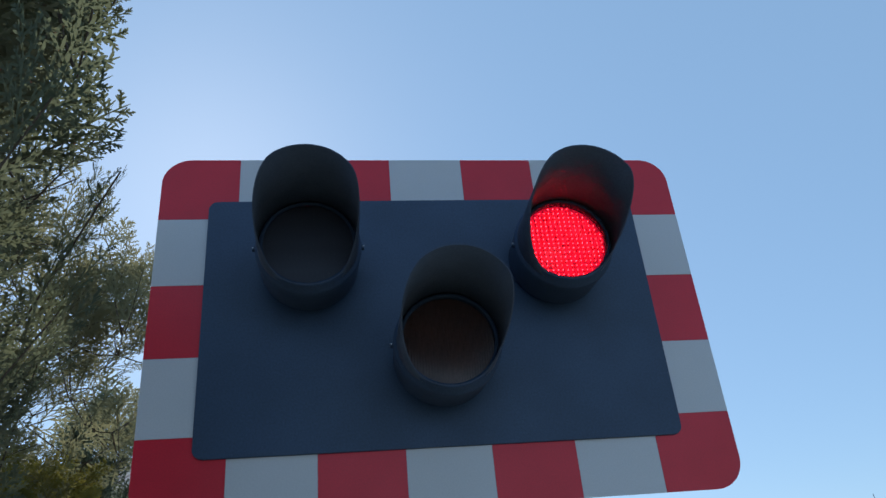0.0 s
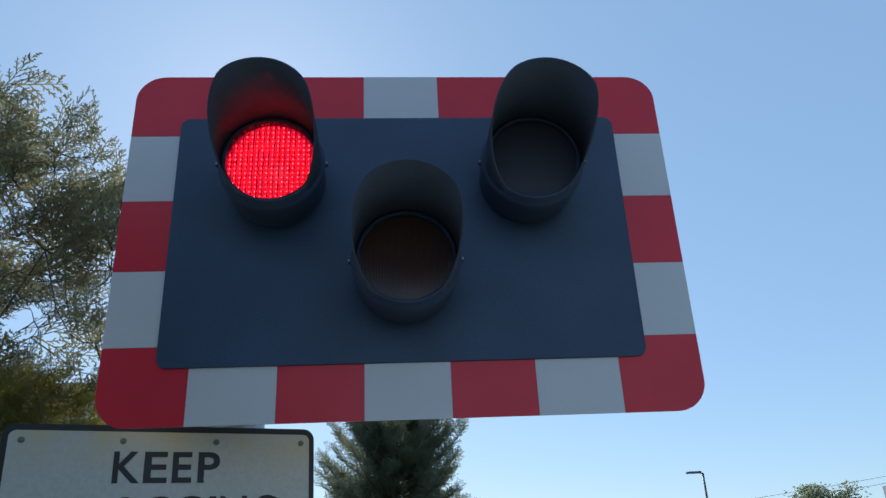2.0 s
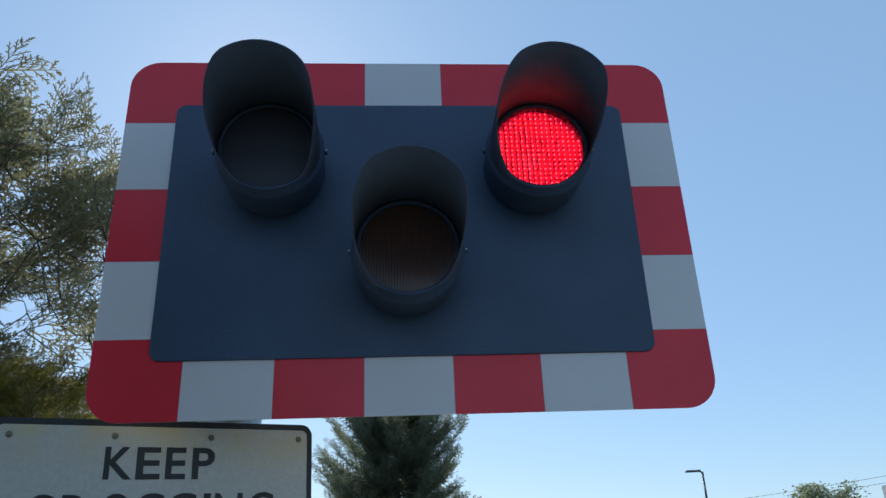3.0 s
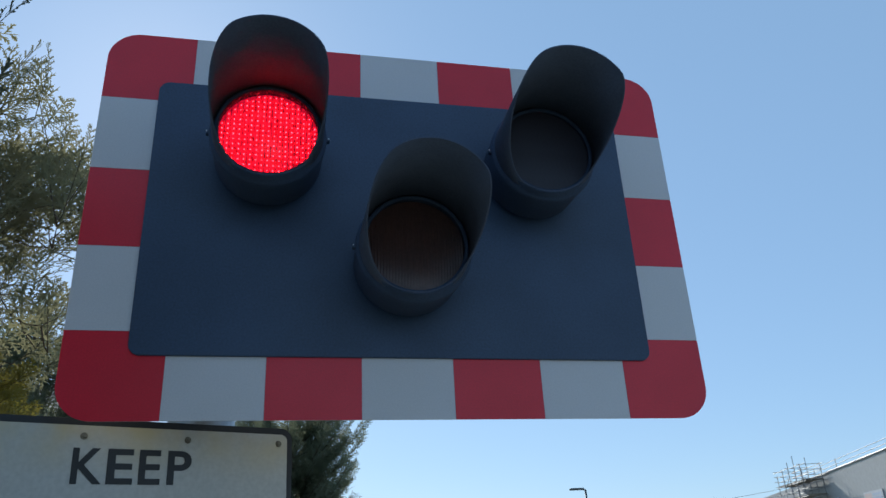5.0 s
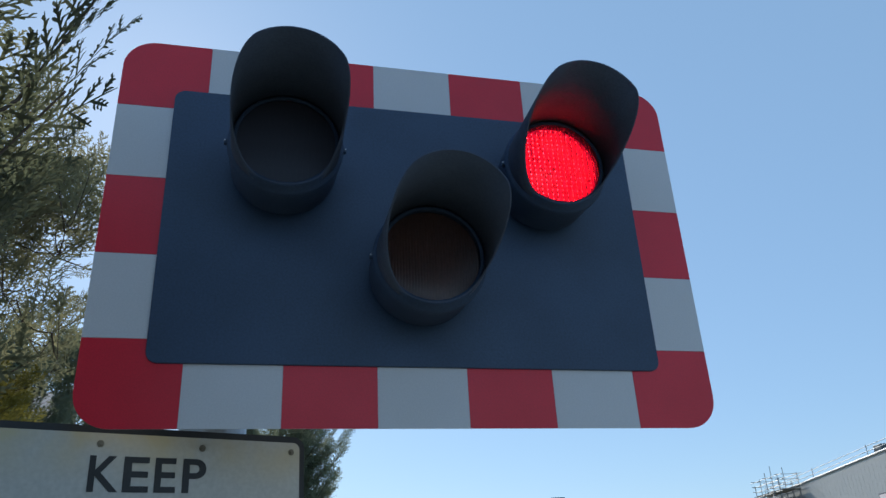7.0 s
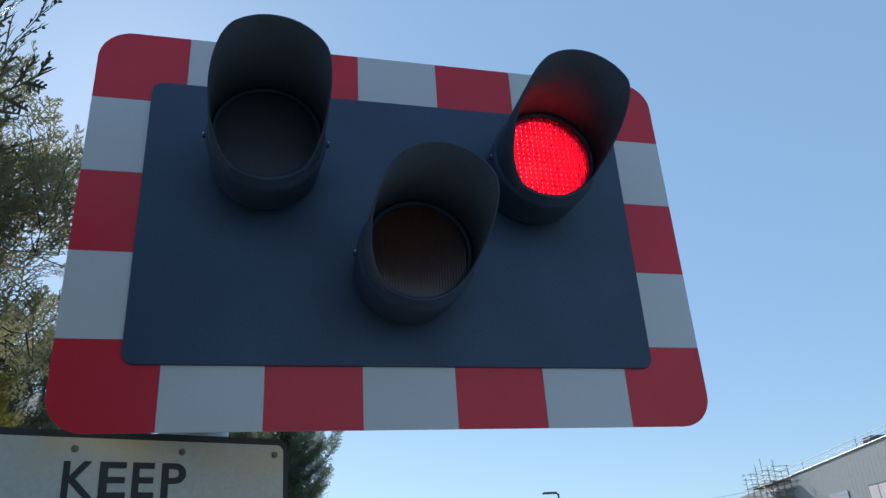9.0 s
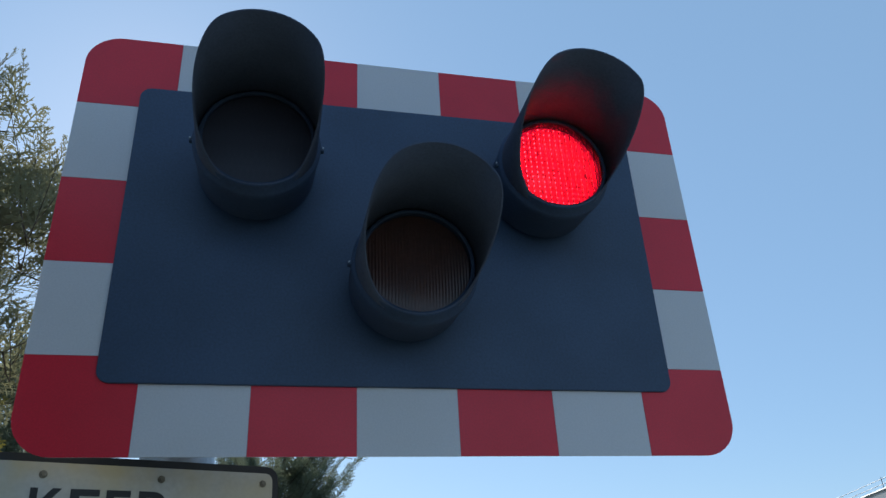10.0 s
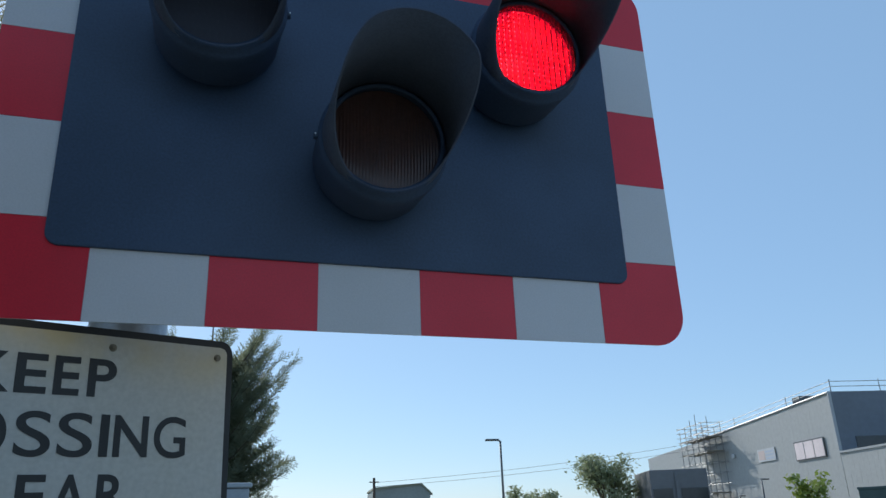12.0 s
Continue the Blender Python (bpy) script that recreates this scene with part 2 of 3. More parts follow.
for i in range(7):
    red = i % 2 == 0
    if i in (0, 6):
        border_panel(COLS[i], COLS[i + 1], SIDES[0], SIDES[1], True, (CORNER, 0, 0, 0) if i == 0 else (0, CORNER, 0, 0))
        border_panel(COLS[i], COLS[i + 1], SIDES[4], SIDES[5], True, (0, 0, 0, CORNER) if i == 0 else (0, 0, CORNER, 0))
    else:
        border_panel(COLS[i], COLS[i + 1], LOW, IN_LOW + 0.02, red)
        border_panel(COLS[i], COLS[i + 1], IN_HIGH - 0.02, HIGH, red)
for k in (1, 2, 3):
    border_panel(LEFT, -IN_X + 0.02, SIDES[k], SIDES[k + 1], k == 2)
    border_panel(IN_X - 0.02, RIGHT, SIDES[k], SIDES[k + 1], k == 2)

bm = plate(bmesh.new(), rounded(-IN_X, IN_X - 0.004, IN_LOW, IN_HIGH, [0.022] * 4, 8), -0.005, -0.0004)
bmesh.ops.bevel(bm, geom=[e for e in bm.edges if all(abs(v.co.y + 0.005) < 1e-6 for v in e.verts)], offset=0.0012, segments=2, affect="EDGES")
part("black_backing_plate", bm, BLACK_BOARD, signal, "matt black backing plate behind the lamps")

LENS_R, HOOD_R, LENS_Y = 0.097, 0.1075, -0.118
PITCH = 0.0112


def ring_surface(bm, profile, sides=48):
    """A turned shape about the y axis from (radius, y) pairs."""
    rings = []
    for r, y in profile:
        rings.append([bm.verts.new((r * math.sin(2 * math.pi * i / sides), y, r * math.cos(2 * math.pi * i / sides))) for i in range(sides)])
    for a, b in zip(rings, rings[1:]):
        for i in range(sides):
            bm.faces.new((a[i], a[(i + 1) % sides], b[(i + 1) % sides], b[i])).smooth = True
    return rings


def hood_reach(phi):
    """How far the hood stands out at the angle phi from its crown: long over the top, cut back sooner on one side, short below."""
    a = abs(math.degrees(phi))
    t = (a - 35) / 118 if phi < 0 else (a - 60) / 85
    t = min(max(t, 0), 1)
    t = t * t * (3 - 2 * t)
    return 0.213 * (1 - t) + 0.014 * t


def make_hood(parent):
    bm = bmesh.new()
    n, th = 72, 0.0025
    loops = []
    for r, s in ((HOOD_R, 0), (HOOD_R, 1), (HOOD_R - th, 1), (HOOD_R - th, 0)):
        loop = []
        for i in range(n):
            phi = -math.pi + 2 * math.pi * (i + 0.5) / n
            y = -hood_reach(phi) if s else 0.012
            flare = 1 - 0.012 * s
            loop.append(bm.verts.new((r * flare * math.sin(phi), y, r * flare * math.cos(phi) + 0.006 * s)))
        loops.append(loop)
    for k in range(4):
        a, b = loops[k], loops[(k + 1) % 4]
        for i in range(n):
            f = bm.faces.new((a[i], a[(i + 1) % n], b[(i + 1) % n], b[i]))
            f.smooth = k in (0, 2)
    bmesh.ops.recalc_face_normals(bm, faces=bm.faces)
    return part("hood", bm, HOOD_INSIDE, parent, "long black cutaway hood")


def make_lamp(x, z, name, label):
    """A lamp body with its door ring, hood, side lugs and screws, its lens centre at the origin of the part."""
    bm = bmesh.new()
    ring_surface(bm, [(0.02, -LENS_Y - 0.006), (0.098, -LENS_Y - 0.006), (0.108, -LENS_Y - 0.02), (0.111, 0.03), (0.1135, 0.014), (0.1135, 0.006), (0.1115, 0.002), (0.1045, -0.002),
                      (0.1035, -0.012), (LENS_R + 0.003, -0.014), (LENS_R - 0.002, -0.013), (LENS_R - 0.002, -0.011), (LENS_R + 0.001, -0.010), (LENS_R + 0.001, 0.028), (0.0, 0.029)])
    bmesh.ops.remove_doubles(bm, verts=bm.verts, dist=1e-5)
    bmesh.ops.recalc_face_normals(bm, faces=bm.faces)
    lamp = part(name, bm, BLACK_PLASTIC, signal, label, pose(x, LENS_Y, z))
    make_hood(lamp)
    for s in (-1, 1):
        bm = box(bmesh.new(), s * 0.1155 - 0.004, s * 0.1155 + 0.004, 0.007, 0.018, -0.005, 0.005, 0.002)
        part("lug", bm, BLACK_BOARD, lamp)
        bm = bmesh.new()
        tube(bm, (s * 0.1175, 0.0075, 0.001), (s * 0.1175, 0.005, 0.001), 0.0016, 0.0012, 8)
        part("screw", bm, SCREW, lamp, "bright screw head")
    return lamp


def red_lamp(x, z):
    """A red lamp: always-lit diodes behind added slats, which turn to stand in for switching the light on and off."""
    lamp = make_lamp(x, z, "red_lamp", "red flashing lamp with a diode array")
    bm = bmesh.new()
    ring_surface(bm, [(0.0, 0.010), (LENS_R, 0.010), (LENS_R, 0.014), (0.0, 0.014)])
    bmesh.ops.remove_doubles(bm, verts=bm.verts, dist=1e-5)
    part("reflector", bm, LED_BED, lamp, "glowing red reflector")
    bm = bmesh.new()
    step = PITCH
    for i in range(-8, 9):
        for j in range(-8, 9):
            cx, cz = i * step, j * step
            if math.hypot(cx, cz) < LENS_R - 0.004:
                top = bm.verts.new((cx, 0.0048, cz))
                rim = [bm.verts.new((cx + 0.0014 * math.cos(k * math.pi / 3), 0.0088, cz + 0.0014 * math.sin(k * math.pi / 3))) for k in range(6)]
                for k in range(6):
                    bm.faces.new((top, rim[k], rim[(k + 1) % 6])).smooth = True
    bmesh.ops.recalc_face_normals(bm, faces=bm.faces)
    tagged(part("diode_panel", bm, LED_DOT, lamp, "bright red diodes in rows"), kind="stuff")
    # Slats added to block the steady light while the lamp counts as off.
    slats = []
    for k in range(-9, 9):
        xc = (k + 0.5) * PITCH
        half = math.sqrt(max(LENS_R ** 2 - max(abs(xc) - 0.006, 0) ** 2, 0.0002)) + 0.0006
        bm = box(bmesh.new(), -0.0061, 0.0061, -0.0003, 0.0003, -half, half)
        slats.append((part("off_phase_slat", bm, SLAT_UNLIT, lamp, "added slat in the unlit lens tone that hides the lit diodes"), xc))
    return slats


LEFT_SLATS = red_lamp(-0.284, 2.418)
RIGHT_SLATS = red_lamp(0.284, 2.418)

amber = make_lamp(0.0, 2.188, "amber_lamp", "unlit amber lamp with a ribbed lens")
bm = bmesh.new()
cols = 68
grid = []
for i in range(cols + 1):
    x = LENS_R * (-1 + 2 * i / cols)
    h = math.sqrt(max(LENS_R ** 2 - x * x, 0))
    bulge = -0.006 * (1 - (x / LENS_R) ** 2) - (0.0016 if i % 2 else 0)
    grid.append([bm.verts.new((x, 0.004 + bulge * (1 - (s * 0.9) ** 2), h * s)) for s in (-1, -0.6, -0.2, 0.2, 0.6, 1)])
for a, b in zip(grid, grid[1:]):
    for j in range(5):
        bm.faces.new((a[j], b[j], b[j + 1], a[j + 1]))
bmesh.ops.recalc_face_normals(bm, faces=bm.faces)
part("ribbed_lens", bm, AMBER, amber, "dark amber lens with upright ribs")

# post and brackets
bm = bmesh.new()
tube(bm, (-0.402, 0.262, -0.02), (-0.402, 0.262, 2.62), 0.069, 0.069, 28)
part("post", bm, STEEL, signal, "galvanised steel post")
for z in (2.05, 2.55):
    bm = box(bmesh.new(), -0.49, -0.31, 0.0455, 0.20, z - 0.018, z + 0.018, 0.003)
    part("bracket", bm, STEEL, signal, "galvanised mounting bracket")

# ---- keep crossing clear sign ----
SIGN = pose(-0.243, 0.209, 1.875, 0, -1.1, 22.8)
sign = base("crossing_sign", SIGN, "white rectangular road sign with black lettering and black edge", "road sign")
S0, S1, T0, T1 = -0.592, 0.031, -0.342, 0.032
bm = plate(bmesh.new(), rounded(S0, S1, T0, T1, [0.024] * 4, 8), -0.004, 0.012)
part("black_edge", bm, SIGN_BLACK, sign, "black edge frame")
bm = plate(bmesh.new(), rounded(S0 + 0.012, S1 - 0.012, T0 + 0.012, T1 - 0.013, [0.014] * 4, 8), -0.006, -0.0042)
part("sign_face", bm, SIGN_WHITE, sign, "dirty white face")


def lettering(text, x0, x1, z0, z1, parent, mat, y=-0.0066, weight=0.034):
    """Raised lettering that fills the given width and height."""
    cu = bpy.data.curves.new("lettering", "FONT")
    cu.body, cu.size, cu.offset, cu.extrude, cu.space_character = text, 1.0, weight, 0.004, 1.08
    tmp = new("lettering", cu)
    bpy.context.view_layer.update()
    me = bpy.data.meshes.new_from_object(tmp.evaluated_get(bpy.context.evaluated_depsgraph_get()))
    bpy.data.objects.remove(tmp)
    xs, ys = [v.co.x for v in me.vertices], [v.co.y for v in me.vertices]
    ax, ay = min(xs), min(ys)
    sx, sy = (x1 - x0) / (max(xs) - ax), (z1 - z0) / (max(ys) - ay)
    for v in me.vertices:
        v.co = Vector((x0 + (v.co.x - ax) * sx, y - v.co.z * 0.1, z0 + (v.co.y - ay) * sy))
    me.materials.append(mat)
    ob = new("letter", me)
    ob.parent = parent
    return tagged(ob, "black capital letter " + text)


LINES = (("KEEP", -0.0815, -0.019, (-0.384, -0.328, -0.325, -0.276, -0.2695, -0.2275, -0.218, -0.170)),
         ("CROSSING", -0.176, -0.109, (-0.511, -0.459, -0.450, -0.395, -0.384, -0.322, -0.315, -0.260, -0.254, -0.198, -0.191, -0.176, -0.169, -0.109, -0.103, -0.044)),
         ("CLEAR", -0.266, -0.203, (-0.418, -0.363, -0.354, -0.313, -0.304, -0.260, -0.254, -0.198, -0.188, -0.139)))
for word, low_z, high_z, spans in LINES:
    for letter, a, b in zip(word, spans[::2], spans[1::2]):
        over = 0.0012 if letter in "COSG" else 0
        lettering(letter, a - 0.003, b - 0.003 - 0.07 * (b - a), low_z - over - 0.002, high_z + over - 0.002, sign, SIGN_BLACK, weight=0.008 if letter in "SCG" else 0.018)
for s in (-0.557, -0.372, -0.186, 0.0):
    bm = bmesh.new()
    tube(bm, (s, -0.006, 0.0), (s, -0.0075, 0.0), 0.0065, 0.006, 16)
    tube(bm, (s, -0.0075, 0.0), (s, -0.011, 0.0), 0.0042, 0.0038, 6)
    part("bolt", bm, BOLT_BROWN, sign, "weathered bolt")
bm = bmesh.new()
box(bm, -0.22, -0.16, 0.0125, 0.04, -0.3, 0.02, 0.003)
part("sign_channel", bm, STEEL, sign, "steel channel behind the sign")

# ---- equipment cabinet behind ----
cabinet = base("equipment_cabinet", pose(0.02, 7.0, 0, 0, 0, 8), "grey trackside equipment cabinet on a low plinth", "cabinet")
bm = box(bmesh.new(), -0.7, 0.28, -0.3, 0.3, 0.12, 2.02, 0.02)
part("body", bm, CASE_GREY, cabinet)
bm = box(bmesh.new(), -0.72, 0.3, -0.32, 0.32, 2.021, 2.07, 0.012)
part("lid", bm, CASE_GREY, cabinet, "overhanging lid")
bm = box(bmesh.new(), -0.7, 0.28, -0.3, 0.3, -0.02, 0.119)
part("plinth", bm, RENDER_WALL, cabinet)
bm = box(bmesh.new(), -0.64, 0.22, -0.315, -0.301, 0.2, 1.95, 0.004)
part("door", bm, CASE_GREY, cabinet)


# ---- conifers ----
def frond_template(seed, sides_n, subs):
    """A flat spray one unit long along y: a stem, alternate side shoots, and small shoots on those. Returns segments (a, b, r0, r1)."""
    rng = random.Random(seed)
    segs = []
    bend = rng.uniform(-0.15, 0.15)
    stem = lambda t: np.array((bend * t * t, t, -0.12 * t * t))
    pieces = 4
    for i in range(pieces):
        segs.append((stem(i / pieces), stem((i + 1) / pieces), 0.016 - 0.003 * i, 0.013 - 0.003 * i))
    for i in range(sides_n):
        t = 0.1 + 0.86 * i / sides_n
        s = 1 if i % 2 else -1
        length = (0.46 * (1 - t) ** 0.8 + 0.09) * rng.uniform(0.75, 1.15)
        ang = radians(rng.uniform(34, 52))
        d = np.array((s * math.sin(ang), math.cos(ang), rng.uniform(-0.16, 0.1)))
        a = stem(t)
        b = a + d * length
        segs.append((a, b, 0.011, 0.006))
        for j in range(subs):
            u = 0.2 + 0.75 * j / subs
            w = 1 if j % 2 else -1
            sl = (0.045 + 0.2 * length * (1 - u)) * rng.uniform(0.75, 1.25)
            sa = ang * s + w * radians(rng.uniform(30, 50))
            sd = np.array((math.sin(sa), math.cos(sa), rng.uniform(-0.2, 0.15)))
            p = a + d * length * u
            segs.append((p, p + sd * sl, 0.0095, 0.0065))
    return segs


def segs_mesh(segs, fat):
    """Folded tapered shoots, thin enough for light to pass, as vertex and face arrays."""
    verts, faces = [], []
    for a, b, r0, r1 in segs:
        d = b - a
        d = d / (np.linalg.norm(d) + 1e-9)
        u = np.cross(d, (0, 0, 1.0))
        u = u / (np.linalg.norm(u) + 1e-9)
        v = np.cross(u, d)
        k = len(verts)
        mid = a + (b - a) * 0.65
        for p, r, lift in ((a, r0 * fat * 0.8, 0.0), (mid, (r0 + r1) * 0.58 * fat, 0.5), (b, r1 * fat * 0.55, 0.0)):
            verts += [p - u * r + v * r * lift, p + u * r + v * r * lift]
        faces += [(k, k + 1, k + 3, k + 2), (k + 2, k + 3, k + 5, k + 4)]
    return np.array(verts), np.array(faces)


def templates(sides_n, subs, fat, count=5):
    return [segs_mesh(frond_template(50 + i, sides_n, subs), fat) for i in range(count)]


FINE, MEDIUM, COARSE = templates(10, 6, 1.35), templates(9, 5, 1.5), templates(10, 4, 1.6)
PLUME = templates(9, 2, 1.5)


def join_fronds(name, placed, kinds, mat, parent, label):
    """One mesh from many sprays; placed holds (origin, way, normal, length)."""
    vs, fs, off = [], [], 0
    for i, (o, way, nrm, length) in enumerate(placed):
        v, f = kinds[i % len(kinds)]
        y = np.array(way) / np.linalg.norm(way)
        x = np.cross(y, nrm)
        x = x / (np.linalg.norm(x) + 1e-9)
        z = np.cross(x, y)
        vs.append(np.array(o) + length * (v[:, :1] * x + v[:, 1:2] * y + v[:, 2:] * z))
        fs.append(f + off)
        off += len(v)
    v, f = np.concatenate(vs), np.concatenate(fs)
    me = bpy.data.meshes.new(name)
    loops = f.ravel()
    sizes = np.full(len(f), 4)
    me.vertices.add(len(v))
    me.vertices.foreach_set("co", v.ravel())
    me.loops.add(len(loops))
    me.loops.foreach_set("vertex_index", loops.astype(np.int32))
    me.polygons.add(len(f))
    starts = np.concatenate(([0], np.cumsum(sizes)[:-1])).astype(np.int32)
    me.polygons.foreach_set("loop_start", starts)
    me.polygons.foreach_set("loop_total", sizes.astype(np.int32))
    me.update(calc_edges=True)
    me.validate()
    me.materials.append(mat)
    ob = new(name, me)
    ob.parent = parent
    return tagged(ob, label, kind="stuff")


def conifer(label, foot, height, limbs, fronds, length, kinds, mat, allowed, seed, trunk_r=0.06, rise=0.5, low=0.15, limb_r=0.009):
    """A conifer: trunk, limbs that reach out and up, and sprays along the limbs. allowed(x, y, z) bounds the crown in the world.
    limbs: (count, reach at the foot, reach at the top)."""
    rng = random.Random(seed)
    fx, fy = foot
    tree = base("conifer_tree", pose(fx, fy, 0), label, "tree")
    bm = bmesh.new()
    p = Vector((0, 0, -0.02))
    for i in range(6):
        q = Vector((rng.uniform(-0.03, 0.03), rng.uniform(-0.03, 0.03), height * 0.93 * (i + 1) / 6))
        tube(bm, p, q, trunk_r * (1 - i / 6.5), trunk_r * (1 - (i + 1) / 6.5), 10)
        p = q
    part("trunk", bm, BARK, tree)
    placed = []
    count, r_low, r_top = limbs
    per = max(1, fronds // count)
    for k in range(count):
        h = low + (1 - low) * ((k + rng.random()) / count)
        z0 = height * h * 0.94
        az = k * 2.39996 + rng.uniform(-0.3, 0.3)
        reach = (r_low * (1 - h) + r_top * h) * rng.uniform(0.75, 1.1)
        out = Vector((math.cos(az), math.sin(az), 0))
        pts = [Vector((0, 0, z0)) + out * reach * s + Vector((0, 0, rise * reach * (s + 0.35 * s * s))) for s in (0, 0.35, 0.7, 1.0)]
        ok = lambda q: allowed(q.x + fx, q.y + fy, q.z)
        n_in = 1
        while n_in < 4 and ok(pts[n_in]):
            n_in += 1
        bm = bmesh.new()
        n_in = min(n_in, 3)
        for a, b, i in zip(pts[:n_in], pts[1:n_in], range(2)):
            tube(bm, a, b, limb_r * (1 - 0.45 * i), limb_r * (0.55 - 0.4 * i), 6, False)
        if n_in > 1:
            part("limb", bm, BARK, tree)
        else:
            bm.free()
        nodes = [rng.uniform(0.25, 1.0) ** 0.7 for _ in range(5)]
        for j in range(per):
            s = rng.choice(nodes) + rng.gauss(0, 0.025)
            i = min(max(int(s / 0.34), 0), 2)
            c = pts[i].lerp(pts[i + 1], min(max((s - (0, 0.35, 0.7)[i]) / 0.33, 0), 1))
            c = c + Vector((rng.gauss(0, 1), rng.gauss(0, 1), rng.gauss(0, 1))) * 0.065 * reach
            way = out * rng.uniform(0.4, 1.0) + Vector((rng.gauss(0, 0.45), rng.gauss(0, 0.45), rng.uniform(0.1, 1.0)))
            way.normalize()
            ln = length * rng.uniform(0.65, 1.25)
            tip = c + way * ln
            if not ok(tip) or not ok(c):
                continue
            nrm = Vector((rng.gauss(0, 1), rng.gauss(0, 1), rng.gauss(0, 1)))
            placed.append((tuple(c), tuple(way), tuple(nrm), ln))
    join_fronds("crown", placed, kinds, mat, tree, "loose crown of scale-leaved sprays")
    return tree


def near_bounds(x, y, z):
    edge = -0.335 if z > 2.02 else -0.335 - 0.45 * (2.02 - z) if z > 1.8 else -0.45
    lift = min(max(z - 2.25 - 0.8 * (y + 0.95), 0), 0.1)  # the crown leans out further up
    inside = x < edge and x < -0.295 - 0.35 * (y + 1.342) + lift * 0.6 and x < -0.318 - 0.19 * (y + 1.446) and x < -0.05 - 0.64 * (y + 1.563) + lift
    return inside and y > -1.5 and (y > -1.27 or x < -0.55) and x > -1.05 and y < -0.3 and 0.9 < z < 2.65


def rounded_side(x, y):
    """The far side of the two crowns beside the sign, rounded in plan."""
    return x > -1.2 or ((x + 1.2) / 0.5) ** 2 + ((y - 0.45) / 0.5) ** 2 < 1


def mid_bounds(x, y, z):
    crest = 2.82 + 0.5 * max(-0.72 - x, 0)
    return rounded_side(x, y) and x < -0.67 - 0.25 * max(y - 0.4, 0) and y > 0.1 - 0.3 * (x + 0.7) * (x < -1.2) and -1.6 < x and y < 0.95 and (2.16 if x > -0.95 else 2.1 if x > -1.1 else 2.06) + 0.2 * noise.noise((x * 5, y * 5, 1)) < z < crest


def low_bounds(x, y, z):
    return rounded_side(x, y) and x < -0.67 - 0.27 * y + 0.1 * noise.noise((z * 8, y * 6, 4)) and 0.1 < y < 0.9 and x > -1.75 and z < 2.1 + 0.28 * (y - 0.3) + 0.1 * noise.noise((x * 5, y * 5, 2))


def sprayed_tree(label, foot, height, region, clumps, per, length, twig, kinds, mat, allowed, seed, trunk_r=0.05, gap=-0.2, close=False):
    """A conifer seen close: thin limbs from the trunk, each ending in a twig that carries a fan of flat sprays, with gaps between the fans.
    region: the low and high corner of the crown in the world."""
    rng = random.Random(seed)
    fx, fy = foot
    tree = base("conifer_tree", pose(fx, fy, 0), label, "tree")
    bm = bmesh.new()
    p = Vector((0, 0, -0.02))
    for i in range(6):
        q = Vector((rng.uniform(-0.02, 0.02), rng.uniform(-0.02, 0.02), height * (i + 1) / 6))
        tube(bm, p, q, trunk_r * (1 - i / 6.5), trunk_r * (1 - (i + 1) / 6.5), 10)
        p = q
    part("trunk", bm, BARK, tree)
    lo, hi = Vector(region[0]), Vector(region[1])
    placed, made, forks = [], 0, []
    for _ in range(clumps * 40):
        if made >= clumps:
            break
        c = Vector([rng.uniform(a, b) for a, b in zip(lo, hi)])
        if not allowed(*c) or noise.noise(c * 4.2) < gap:
            continue
        local = c - Vector((fx, fy, 0))
        out = Vector((local.x, local.y, 0)).normalized()
        way = (out * rng.uniform(0.5, 1.0) + Vector((rng.gauss(0, 0.35), rng.gauss(0, 0.35), rng.uniform(0.1, 0.9)))).normalized()
        side = way.cross(Vector((rng.gauss(0, 0.5), rng.gauss(0, 0.5), 1))).normalized()
        flat = side.cross(way)
        start = local - way * twig
        root = Vector((0, 0, min(max(local.z - 0.45 * math.hypot(local.x, local.y), 0.3), height * 0.97)))
        thick = 0.004
        if forks:  # grow from the nearest limb that stands further in
            near = min(forks, key=lambda q: (q - start).length)
            if (near - start).length < (root - start).length * 0.75:
                root, thick = near, 0.0022
        bend = root.lerp(start, 0.55) - Vector((0, 0, 0.12 * (start - root).length))
        inner = [bend, start, bend.lerp(start, 0.5), root.lerp(bend, 0.5)]
        if close and not all(allowed(q.x + fx, q.y + fy, q.z) for q in inner):
            continue
        made += 1
        forks += [bend, start]
        bm = bmesh.new()
        tube(bm, root, bend, thick, thick * 0.7, 6, False)
        tube(bm, bend, start, thick * 0.7, thick * 0.5, 6, False)
        tube(bm, start, local, thick * 0.5, 0.0007, 5, False)
        part("limb", bm, BARK, tree)
        for k in range(per):
            t = (k + 0.5) / per
            o = start.lerp(local, t)
            turn = radians(rng.uniform(25, 55)) * (1 if k % 2 else -1) * (1.15 - t)
            d = way * math.cos(turn) + side * math.sin(turn) + flat * rng.gauss(0, 0.18)
            ln = length * rng.uniform(0.7, 1.2) * (1.1 - 0.3 * t)
            tip = o + d * ln
            if allowed(tip.x + fx, tip.y + fy, tip.z):
                placed.append((tuple(o), tuple(d), tuple(flat + Vector((rng.gauss(0, 0.3), rng.gauss(0, 0.3), rng.gauss(0, 0.3)))), ln))
    join_fronds("crown", placed, kinds, mat, tree, "loose crown of scale-leaved sprays")
    return tree


